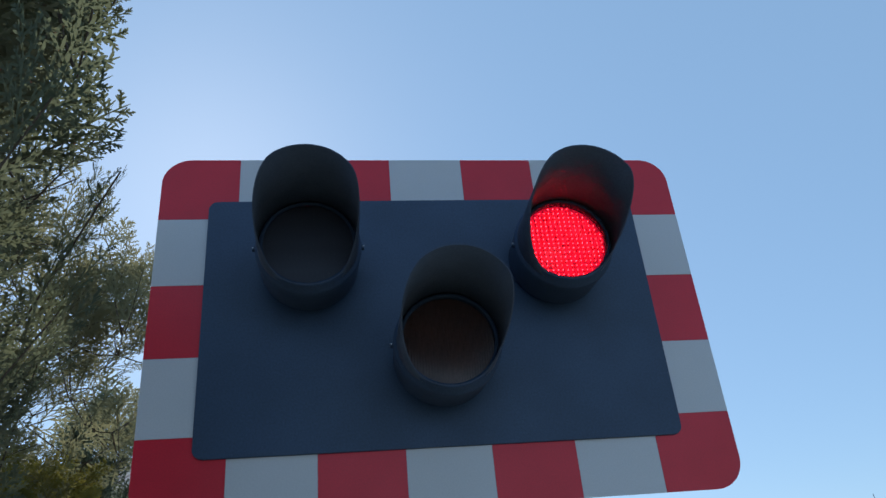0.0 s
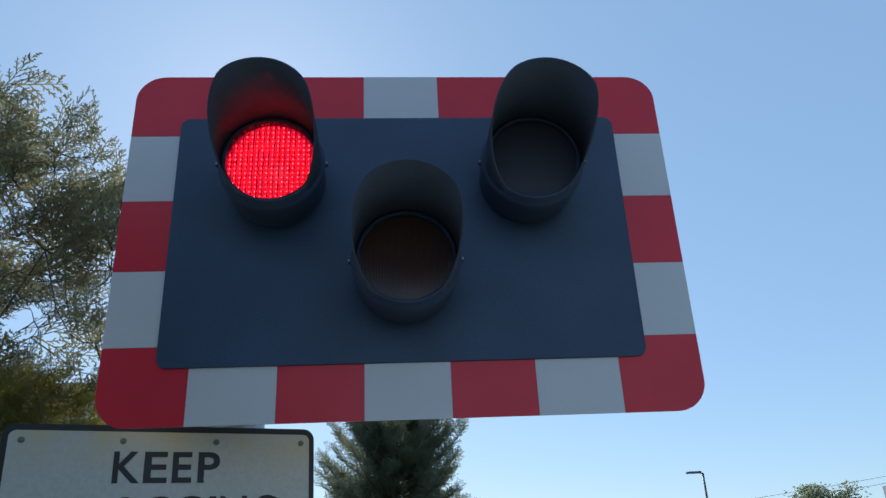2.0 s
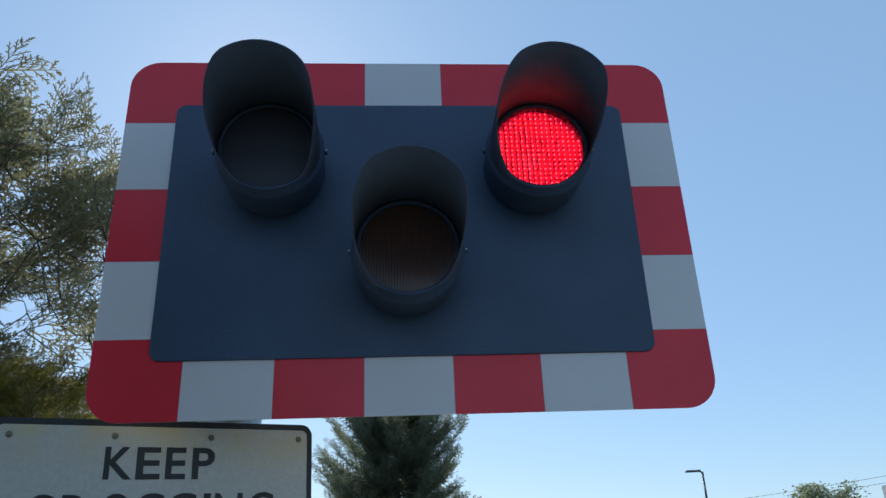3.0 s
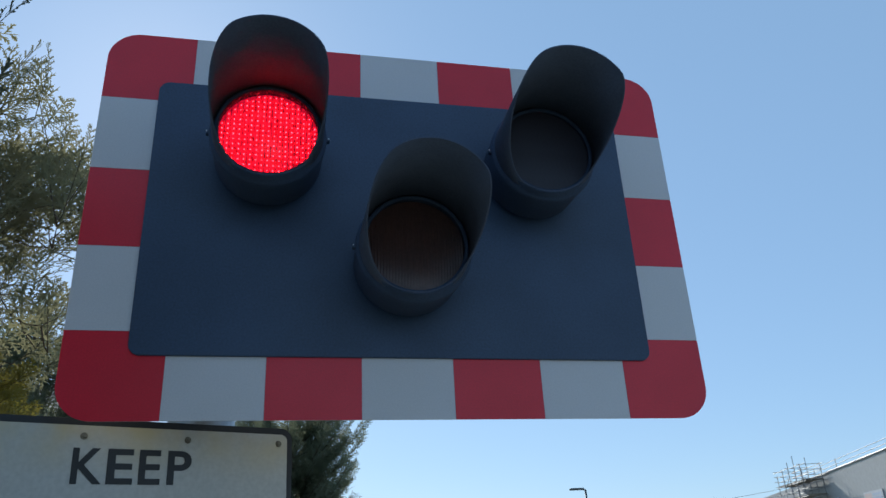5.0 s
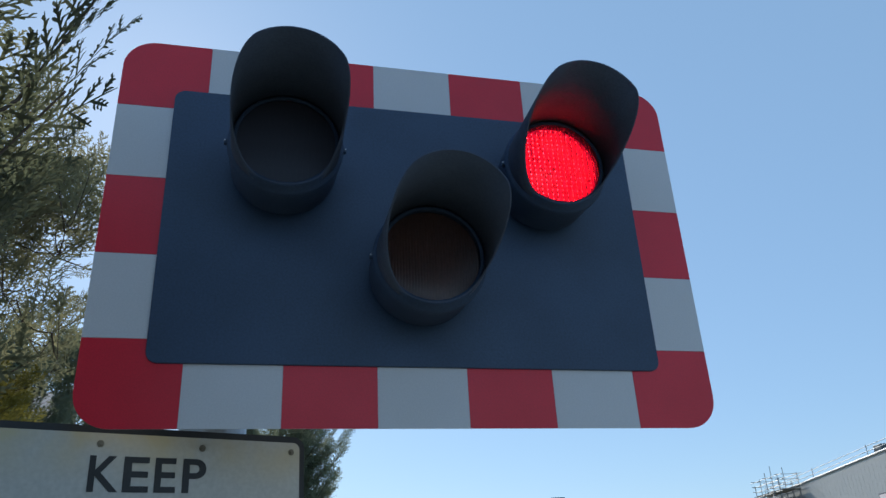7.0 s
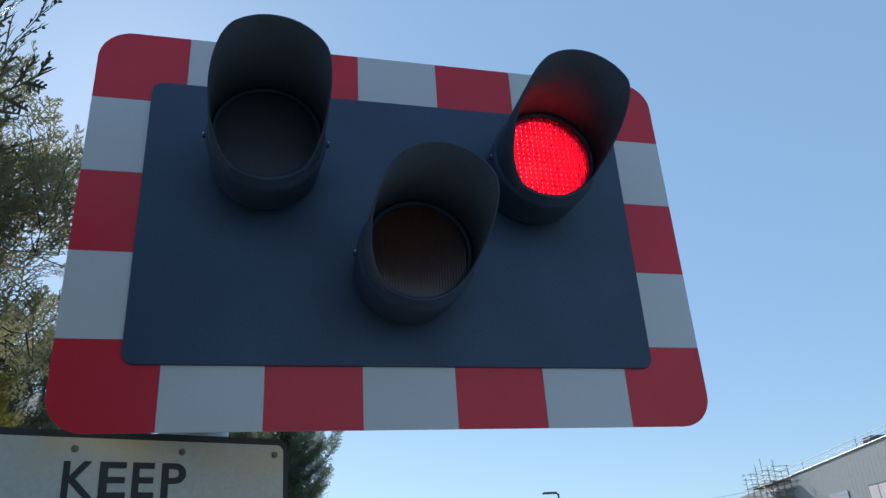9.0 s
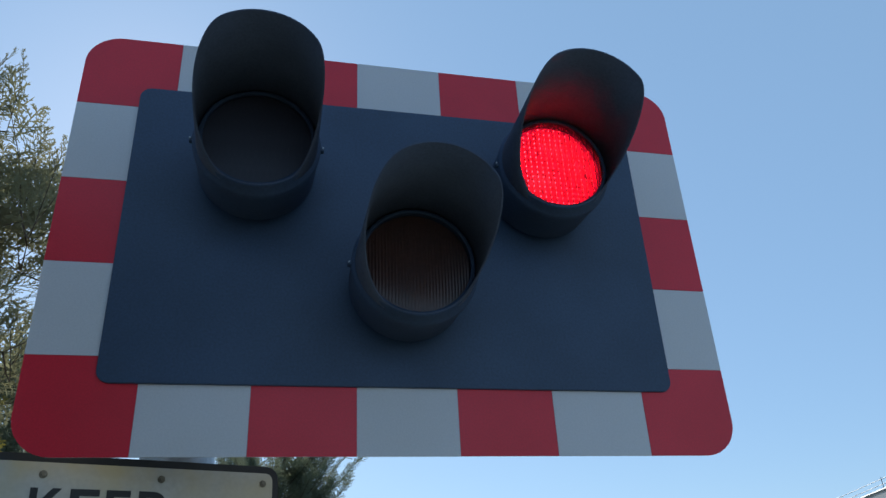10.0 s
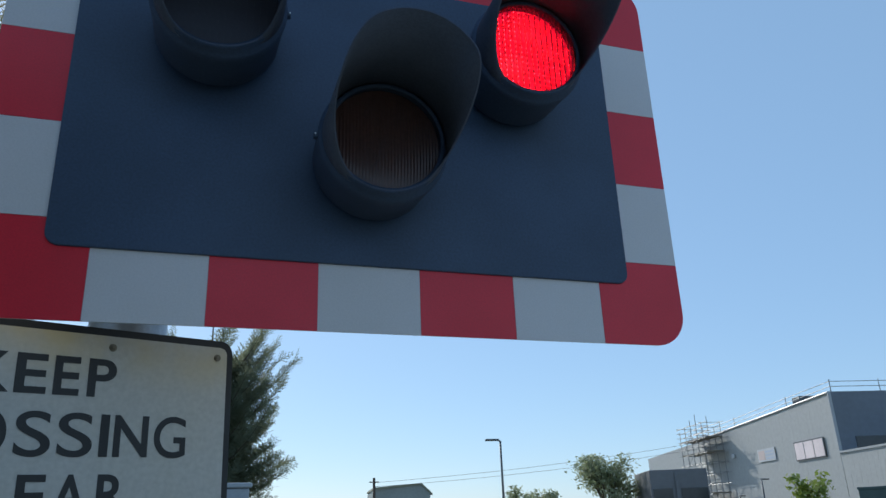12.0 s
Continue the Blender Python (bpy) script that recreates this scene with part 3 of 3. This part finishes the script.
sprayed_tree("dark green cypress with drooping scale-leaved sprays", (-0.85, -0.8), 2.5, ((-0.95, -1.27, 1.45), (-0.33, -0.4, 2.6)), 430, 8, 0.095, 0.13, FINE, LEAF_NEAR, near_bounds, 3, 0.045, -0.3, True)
sprayed_tree("olive-green cypress with open feathery sprays", (-1.25, 0.6), 2.75, ((-1.55, 0.12, 1.95), (-0.66, 0.9, 3.1)), 230, 6, 0.12, 0.15, MEDIUM, LEAF_MID, mid_bounds, 5, 0.045, -0.02)
sprayed_tree("golden-green conifer beside the sign", (-1.3, 0.75), 2.2, ((-1.7, 0.12, 1.45), (-0.62, 0.85, 2.3)), 420, 8, 0.09, 0.13, FINE, LEAF_OLIVE, low_bounds, 7, 0.035, -0.35)
anywhere = lambda x, y, z: True


def plume_tree(label, foot, height, seed):
    """A dense conifer whose boughs end in tapering plumes: level low down, steep towards the top."""
    rng = random.Random(seed)
    tree = base("conifer_tree", pose(*foot, 0), label, "tree")
    bm = bmesh.new()
    tube(bm, (0, 0, -0.02), (0.02, 0, height * 0.5), 0.09, 0.06, 10)
    tube(bm, (0.02, 0, height * 0.5), (0, 0, height * 0.95), 0.06, 0.012, 10)
    part("trunk", bm, BARK, tree)
    placed = []
    count = 96
    for k in range(count):
        h = (k + rng.random()) / count
        az = k * 2.39996 + rng.uniform(-0.25, 0.25)
        out = Vector((math.cos(az), math.sin(az), 0))
        lean = radians(4 + 40 * h + rng.uniform(-10, 10))
        reach = (1.66 - 0.34 * h) * rng.uniform(0.66, 1.05)
        z0 = 2.0 + (height - 3.3) * h
        curve = [Vector((0, 0, z0)) + out * reach * t + Vector((0, 0, reach * (math.tan(lean) * t * (0.75 + 0.25 * t) - 0.12 * math.sin(math.pi * t)))) for t in (0, 0.25, 0.5, 0.75, 1.0)]
        bm = bmesh.new()
        for i in range(4):
            tube(bm, curve[i], curve[i + 1], 0.022 - 0.005 * i, 0.018 - 0.005 * i, 6, False)
        part("limb", bm, BARK, tree)
        side = out.cross(Vector((0, 0, 1)))
        for j in range(38):
            t = 0.1 + 0.9 * (j + rng.random()) / 38
            i = min(int(t * 4), 3)
            c = curve[i].lerp(curve[i + 1], t * 4 - i)
            along = (curve[i + 1] - curve[i]).normalized()
            spread = 1.5 - 0.6 * t
            way = (along + side * rng.uniform(-1, 1) * spread + Vector((0, 0, rng.uniform(-0.25, 0.75) * spread))).normalized()
            placed.append((tuple(c), tuple(way), (rng.gauss(0, 1), rng.gauss(0, 1), rng.gauss(0, 1)), (0.56 - 0.28 * t) * rng.uniform(0.65, 1.25)))
    join_fronds("crown", placed, PLUME, LEAF_DARK, tree, "dense crown of dark feathery plumes")
    return tree


plume_tree("dark conifer with upswept feathery boughs", (0.03, 13.0), 5.5, 9)
conifer("dense dark conifer in front of the house", (-2.75, 7.6), 4.5, (80, 1.1, 0.4), 1300, 0.4, COARSE, LEAF_DARK, anywhere, 11, 0.1)

# ---- house beyond the trees ----
house = base("house", pose(-7.6, 14.5, 0, 0, 0, 6), "pale rendered house with a grey slate gable roof", "house")
bm = box(bmesh.new(), -3.6, 3.6, -2.8, 2.8, -0.02, 3.9)
part("wall", bm, RENDER_WALL, house)
bm = bmesh.new()
for s in (-1, 1):
    a = [bm.verts.new(p) for p in ((-3.8, 0, 5.55), (3.8, 0, 5.55), (3.8, s * 3.1, 3.75), (-3.8, s * 3.1, 3.75))]
    b = [bm.verts.new(v.co + Vector((0, 0, 0.12))) for v in a]
    bm.faces.new(a)
    bm.faces.new(b)
    for i in range(4):
        bm.faces.new((a[i], a[(i + 1) % 4], b[(i + 1) % 4], b[i]))
bmesh.ops.recalc_face_normals(bm, faces=bm.faces)
part("roof", bm, SLATE, house)
for s in (-3.55, 3.55):
    bm = plate(bmesh.new(), [(-2.8, 3.9), (2.8, 3.9), (0, 5.5)], s - 0.05, s + 0.05)
    bmesh.ops.rotate(bm, verts=bm.verts, matrix=Matrix.Rotation(math.pi / 2, 3, "Z"))
    part("gable", bm, RENDER_WALL, house)


# ---- street lamps ----
def street_lamp(m, height, arm, label):
    lamp = base("street_lamp", m, label, "street lamp", "street lamps")
    bm = bmesh.new()
    tube(bm, (0, 0, -0.02), (0, 0, 1.2), 0.085, 0.085, 12)
    tube(bm, (0, 0, 1.2), (0, 0, height), 0.065, 0.05, 12)
    part("column", bm, LAMP_GREY, lamp)
    bm = bmesh.new()
    tube(bm, (0, 0, height - 0.02), (-0.2, 0, height + 0.04), 0.035, 0.03, 8)
    part("arm", bm, LAMP_GREY, lamp)
    bm = box(bmesh.new(), -arm, -0.08, -0.13, 0.13, height, height + 0.09, 0.03)
    part("lantern", bm, LAMP_GREY, lamp, "flat lantern head")
    return lamp


street_lamp(pose(14.38, 34.5, 0, 0, 0, -6), 5.6, 0.76, "slim grey street lamp with a flat lantern")

# ---- large shed building ----
TURN_B = -12.0
plant = base("warehouse", pose(-0.29 + 36.9 * math.cos(radians(12)), -1.24 - 36.9 * math.sin(radians(12)), 0, 0, 0, TURN_B), "grey clad industrial building with a sloping roof edge", "building")
NEAR, FAR_END = 57.2, 92.0


def side_wall(bm, y0, y1, z0a, z1a, depth):
    """A block along y with a sloping top."""
    c = [(0, y0, -0.02), (0, y1, -0.02), (0, y1, z1a), (0, y0, z0a)]
    a = [bm.verts.new(p) for p in c]
    b = [bm.verts.new((depth, p[1], p[2])) for p in c]
    bm.faces.new(a)
    bm.faces.new(b)
    for i in range(4):
        bm.faces.new((a[i], a[(i + 1) % 4], b[(i + 1) % 4], b[i]))
    bmesh.ops.recalc_face_normals(bm, faces=bm.faces)
    return bm


def ribs(bm, y0, y1, step, top):
    y = y0
    while y < y1:
        box(bm, -0.006, -0.001, y, y + step * 0.45, 0.0, top(y) - 0.05)
        y += step


roof_at = lambda y: 10.8 - (y - NEAR) * (10.8 - 9.75) / 27.0 if y < 84.2 else 9.4
bm = side_wall(bmesh.new(), NEAR, 84.2, 10.8, 9.75, 22)
part("tall_wall", bm, CLAD, plant, "light grey ribbed cladding")
bm = side_wall(bmesh.new(), 84.2, FAR_END + 6, 9.6, 9.2, 22)
part("far_wall", bm, CLAD, plant)
bm = side_wall(bmesh.new(), 34.0, NEAR - 0.05, 6.05, 6.05, 22)
part("low_wall", bm, CLAD, plant, "lower wing in light grey cladding")
bm = bmesh.new()
ribs(bm, NEAR + 0.1, 84.0, 0.6, roof_at)
ribs(bm, 34.2, NEAR - 0.3, 0.6, lambda y: 6.05)
tagged(part("cladding_ribs", bm, CLAD, plant), kind="stuff")
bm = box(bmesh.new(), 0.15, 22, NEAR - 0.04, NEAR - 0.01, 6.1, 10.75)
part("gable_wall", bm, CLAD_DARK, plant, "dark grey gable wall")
bm = box(bmesh.new(), 1.5, 12, NEAR - 0.1, NEAR - 0.05, 6.35, 7.3)
part("strip_window", bm, DARK_PANE_AND_SHADE, plant, "dark strip window")
bm = bmesh.new()
a, b = Vector((-0.06, NEAR, 10.72)), Vector((-0.06, 84.2, 9.67))
tube(bm, a, b, 0.085, 0.085, 6)
part("roof_trim", bm, PALE_TRIM, plant, "pale roof edge trim")
bm = box(bmesh.new(), -0.1, 0.16, NEAR - 0.1, NEAR + 0.02, 6.0, 10.8)
part("corner_trim", bm, PALE_TRIM, plant)
bm = box(bmesh.new(), -0.12, 22, 34, NEAR - 0.1, 6.051, 6.2)
part("low_roof", bm, PALE_TRIM, plant)
bm = box(bmesh.new(), -0.12, -0.045, 58.9, 63.3, 5.95, 7.5)
win = part("window", bm, LAMP_GREY, plant, "window with pale pink panes")
for i in range(3):
    bm = box(bmesh.new(), -0.15, -0.121, 59.0 + i * 1.43, 60.32 + i * 1.43, 6.05, 7.4)
    part("pane", bm, PINK_PANE, win)
bm = box(bmesh.new(), -0.11, -0.045, 66.6, 69.7, 6.4, 7.5)
ban = part("banner", bm, BANNER, plant, "white banner with faded print")
bm = box(bmesh.new(), -0.125, -0.111, 68.4, 69.5, 6.55, 7.35)
part("print_block", bm, BANNER_RED, ban)
for i in range(3):
    bm = box(bmesh.new(), -0.125, -0.111, 66.8, 68.2, 6.55 + i * 0.29, 6.72 + i * 0.29)
    part("print_bar", bm, BANNER_BLUE, ban)
bm = box(bmesh.new(), -0.25, -0.045, 74.2, 74.7, 7.2, 7.6, 0.05)
part("wall_light", bm, BANNER, plant, "white wall light")
bm = box(bmesh.new(), 0.6, 2.0, 62.3, 63.5, 10.3, 11.3, 0.05)
part("roof_unit", bm, LAMP_GREY, plant, "dark roof plant unit")
for (y0, z0), (y1, z1) in (((NEAR, 10.85), (64.0, 10.6)), ((64.0, 10.6), (74.0, 10.2)), ((74.0, 10.2), (84.0, 9.8))):
    bm = bmesh.new()
    for d in (0.35, 0.75):
        tube(bm, (0.3, y0, z0 + d), (0.3, y1, z1 + d), 0.03, 0.03, 5)
    tube(bm, (0.3, y0, z0 - 0.1), (0.3, y0, z0 + 0.9), 0.035, 0.035, 5)
    part("guard_rail", bm, TUBE, plant, "temporary roof-edge rail")
bm = bmesh.new()
for d in (0.4, 0.8):
    tube(bm, (0.3, NEAR, 10.8 + d), (20, NEAR, 10.8 + d), 0.03, 0.03, 5)
for x in (0.3, 4.5, 9, 14):
    tube(bm, (x, NEAR, 10.7), (x, NEAR, 11.75), 0.035, 0.035, 5)
part("guard_rail", bm, TUBE, plant, "temporary roof-edge rail")

# ---- scaffold tower at the wall ----
scaffold = base("scaffold", plant.matrix_basis @ pose(-1.5, 77.0, 0), "steel tube scaffold tower with boarded lifts", "scaffold")
for i in range(5):
    for x in (-0.7, 1.2):
        bm = bmesh.new()
        tube(bm, (x, i * 1.45 - 1, -0.02), (x, i * 1.45 - 1, 10.6 + 0.45 * ((i * 7 + int(x)) % 4)), 0.035, 0.035, 5)
        part("standard", bm, TUBE, scaffold)
for z in (1, 2, 3, 4, 5, 6, 7, 8, 8.7, 9.4, 9.9, 10.4, 10.9):
    for x in (-0.7, 1.2):
        bm = bmesh.new()
        tube(bm, (x, -1.6 + 0.3 * math.sin(z * 5), z), (x, 5.2 + 0.4 * math.sin(z * 3), z), 0.032, 0.032, 5)
        part("ledger", bm, TUBE, scaffold)
    for i in range(0, 5, 2):
        bm = bmesh.new()
        tube(bm, (-1.0, i * 1.45 - 0.93, z + 0.06), (1.4, i * 1.45 - 0.93, z + 0.06), 0.03, 0.03, 5)
        part("transom", bm, TUBE, scaffold)
for z in (4.1, 8.1, 9.5):
    bm = box(bmesh.new(), -0.66, 1.15, -1.4, 5.0, z, z + 0.06)
    part("board_deck", bm, BOARDS, scaffold)
for i in range(5):
    bm = bmesh.new()
    tube(bm, (-0.74, -1, 2 * i), (-0.74, 1.9, 2 * i + 2), 0.03, 0.03, 5)
    tube(bm, (-0.74, 4.8, 2 * i), (-0.74, 1.9, 2 * i + 2), 0.03, 0.03, 5)
    part("brace", bm, TUBE, scaffold)


def polar(az, r, z=0.0):
    """A place at that bearing from +y, in degrees, and distance from where the camera ends."""
    return (-0.29 + r * math.sin(radians(az)), -1.24 + r * math.cos(radians(az)), z)


# ---- grey flat-roofed unit ----
unit = base("flat_roofed_unit", pose(*polar(34.3, 57), 0, 0, -20), "dark grey flat-roofed unit with flat dark panels for its shaded openings", "building")
bm = box(bmesh.new(), -1.75, 2.2, 0, 5, -0.02, 4.95, 0.03)
part("wall", bm, BOX_GREY, unit)
# Dark sheets on the wall stand for the shade inside its openings.
for x0, x1 in ((-1.6, -0.3), (0.3, 2.1)):
    bm = box(bmesh.new(), x0, x1, -0.04, -0.003, 0.1, 3.7)
    part("opening", bm, DARK_PANE_AND_SHADE, unit, "flat dark panel for the shade inside an opening")
bm = box(bmesh.new(), -0.06, 0.2, -0.12, -0.003, 0.0, 4.7)
part("pier", bm, BOX_GREY, unit)

# ---- storage container before the grey building ----
container = base("storage_container", pose(*polar(45.4, 40), 0, 0, -50), "dark green ribbed steel storage container", "container")
bm = box(bmesh.new(), 0, 6.05, 0, 2.4, -0.02, 2.6, 0.02)
part("body", bm, CONTAINER, container)
for i in range(20):
    part("rib", box(bmesh.new(), 0.12 + i * 0.3, 0.26 + i * 0.3, -0.03, -0.002, 0.15, 2.45), CONTAINER, container)
part("top_rail", box(bmesh.new(), -0.03, 6.08, -0.05, 0.06, 2.601, 2.7), CONTAINER, container)

# ---- low shed with pole ----
shed = base("shed", pose(*polar(15.1, 82), 0, 0, -8), "pale sheet-clad shed with a shallow pitched roof", "shed")
bm = box(bmesh.new(), -2.9, 2.9, 0, 8, -0.02, 5.5)
part("wall", bm, SHED_WALL, shed)
bm = plate(bmesh.new(), [(-2.95, 5.9), (2.0, 6.25), (3.1, 5.2), (3.1, 5.05), (1.95, 6.08), (-2.95, 5.7)], -0.2, 8.2)
part("roof", bm, SHED_ROOF, shed)
bm = plate(bmesh.new(), [(-2.85, 5.5), (2.85, 5.5), (1.95, 6.1), (-2.85, 5.72)], -0.02, 8.0)
part("gable", bm, SHED_WALL, shed)
pole = base("cable_pole", pose(*polar(13.1, 80)), "dark timber cable pole beside the shed", "pole")
bm = bmesh.new()
tube(bm, (0, 0, -0.02), (0, 0, 6.75), 0.16, 0.13, 10)
part("mast", bm, BARK, pole)
bm = box(bmesh.new(), -0.5, 0.5, -0.06, 0.06, 6.3, 6.4)
part("crossarm", bm, BARK, pole)


def cable(a, b, sag):
    bm = bmesh.new()
    n = 14
    pts = [Vector(a).lerp(Vector(b), i / n) - Vector((0, 0, sag * 4 * (i / n) * (1 - i / n))) for i in range(n + 1)]
    for p, q in zip(pts, pts[1:]):
        tube(bm, p, q, 0.018, 0.018, 5, False)
    tagged(part("overhead_cable", bm, WIRE), "thin dark overhead cable between pole and building", "cable", "overhead cables")


cable(polar(13.1, 80, 6.3), polar(35.5, 96, 10.0), 0.4)
cable(polar(13.1, 80, 5.9), polar(35.5, 96, 9.3), 0.4)


# ---- broadleaf trees ----
def broad_tree(m, height, spread, leaves, leaf, mat, label, seed, bare=0.25):
    rng = random.Random(seed)
    tree = base("broadleaf_tree", m, label, "tree")
    bm = bmesh.new()
    tube(bm, (0, 0, -0.02), (0, 0, height * 0.4), height * 0.03, height * 0.022, 10)
    ends = []
    for i in range(16):
        az = i * 2.4
        e = Vector((math.cos(az) * spread * rng.uniform(0.3, 0.85), math.sin(az) * spread * rng.uniform(0.3, 0.85), height * rng.uniform(0.42, 0.93)))
        s = Vector((0, 0, height * rng.uniform(0.22, 0.42)))
        mid = s.lerp(e, 0.5) + Vector((0, 0, height * 0.04))
        tube(bm, s, mid, height * 0.014, height * 0.009, 6, False)
        tube(bm, mid, e, height * 0.009, height * 0.003, 6, False)
        ends += [e, mid.lerp(e, 0.5)]
    part("trunk", bm, BARK, tree)
    vs, fs = [], []
    for i in range(leaves):
        c = rng.choice(ends) + Vector((rng.gauss(0, 1), rng.gauss(0, 1), rng.gauss(0, 0.8))) * spread * 0.17
        if c.z > height:
            continue
        d = Vector((rng.gauss(0, 1), rng.gauss(0, 1), rng.gauss(0, 1))).normalized()
        e = d.orthogonal().normalized()
        k = len(vs)
        s = leaf * rng.uniform(0.6, 1.3)
        vs += [c - d * s, c + e * s * 0.5 + Vector((0, 0, 0.1 * s)), c + d * s, c - e * s * 0.5]
        fs.append((k, k + 1, k + 2, k + 3))
    me = bpy.data.meshes.new("crown")
    me.from_pydata(vs, [], fs)
    me.materials.append(mat)
    ob = new("crown", me)
    ob.parent = tree
    tagged(ob, "open leafy crown", kind="stuff")
    return tree


broad_tree(pose(*polar(29.6, 60)), 6.45, 2.8, 6500, 0.14, LEAF_BROAD, "round-headed broadleaf tree with an open crown", 21)
broad_tree(pose(*polar(42.6, 50)), 4.3, 1.25, 700, 0.2, LEAF_YOUNG, "young bright green street tree", 23)
for az, r, h, w, sd in ((23.6, 120, 7.4, 3.0, 31), (25.4, 125, 7.2, 2.4, 33), (24.6, 130, 6.9, 3.0, 35)):
    broad_tree(pose(*polar(az, r)), h, w, 1500, 0.3, LEAF_BROAD, "distant rounded tree above the roofs", sd)
street_lamp(pose(*polar(38.3, 70), 0, 0, 200), 3.3, 0.7, "slim grey street lamp further along the grey building")
street_lamp(pose(*polar(39.8, 58), 0, 0, 200), 4.0, 0.8, "slim grey street lamp before the grey building")


# ---- what moves: the added slats that stand in for the red lamps going on and off ----
HALF, FIRST = 0.3715, 0.365


def slat_rows(xc, open_first, turn_open, turn_shut):
    """Added slats: edge-on when open, for a lit lamp, side by side when closed, for a dark one; they turn within one
    frame at each change.
    """
    opened, shut = pose(xc, -0.0025, 0, 0, 0, turn_open), pose(xc, -0.0025, 0, 0, 0, turn_shut)
    state = open_first
    rows = [(0.0, opened if state else shut)]
    k = 0
    while FIRST + k * HALF < 12.0:
        f = math.floor((FIRST + k * HALF) * FPS + 1e-6)
        rows.append((f / FPS, opened if state else shut))
        state = not state
        rows.append(((f + 1) / FPS, opened if state else shut))
        k += 1
    if rows[-1][0] < 12.0:
        rows.append((12.0, opened if state else shut))
    return rows


def motions():
    for slat, xc in RIGHT_SLATS:
        walk(slat, slat_rows(xc, True, 70, -3))
    for slat, xc in LEFT_SLATS:
        walk(slat, slat_rows(xc, False, 93, 3))


motions()
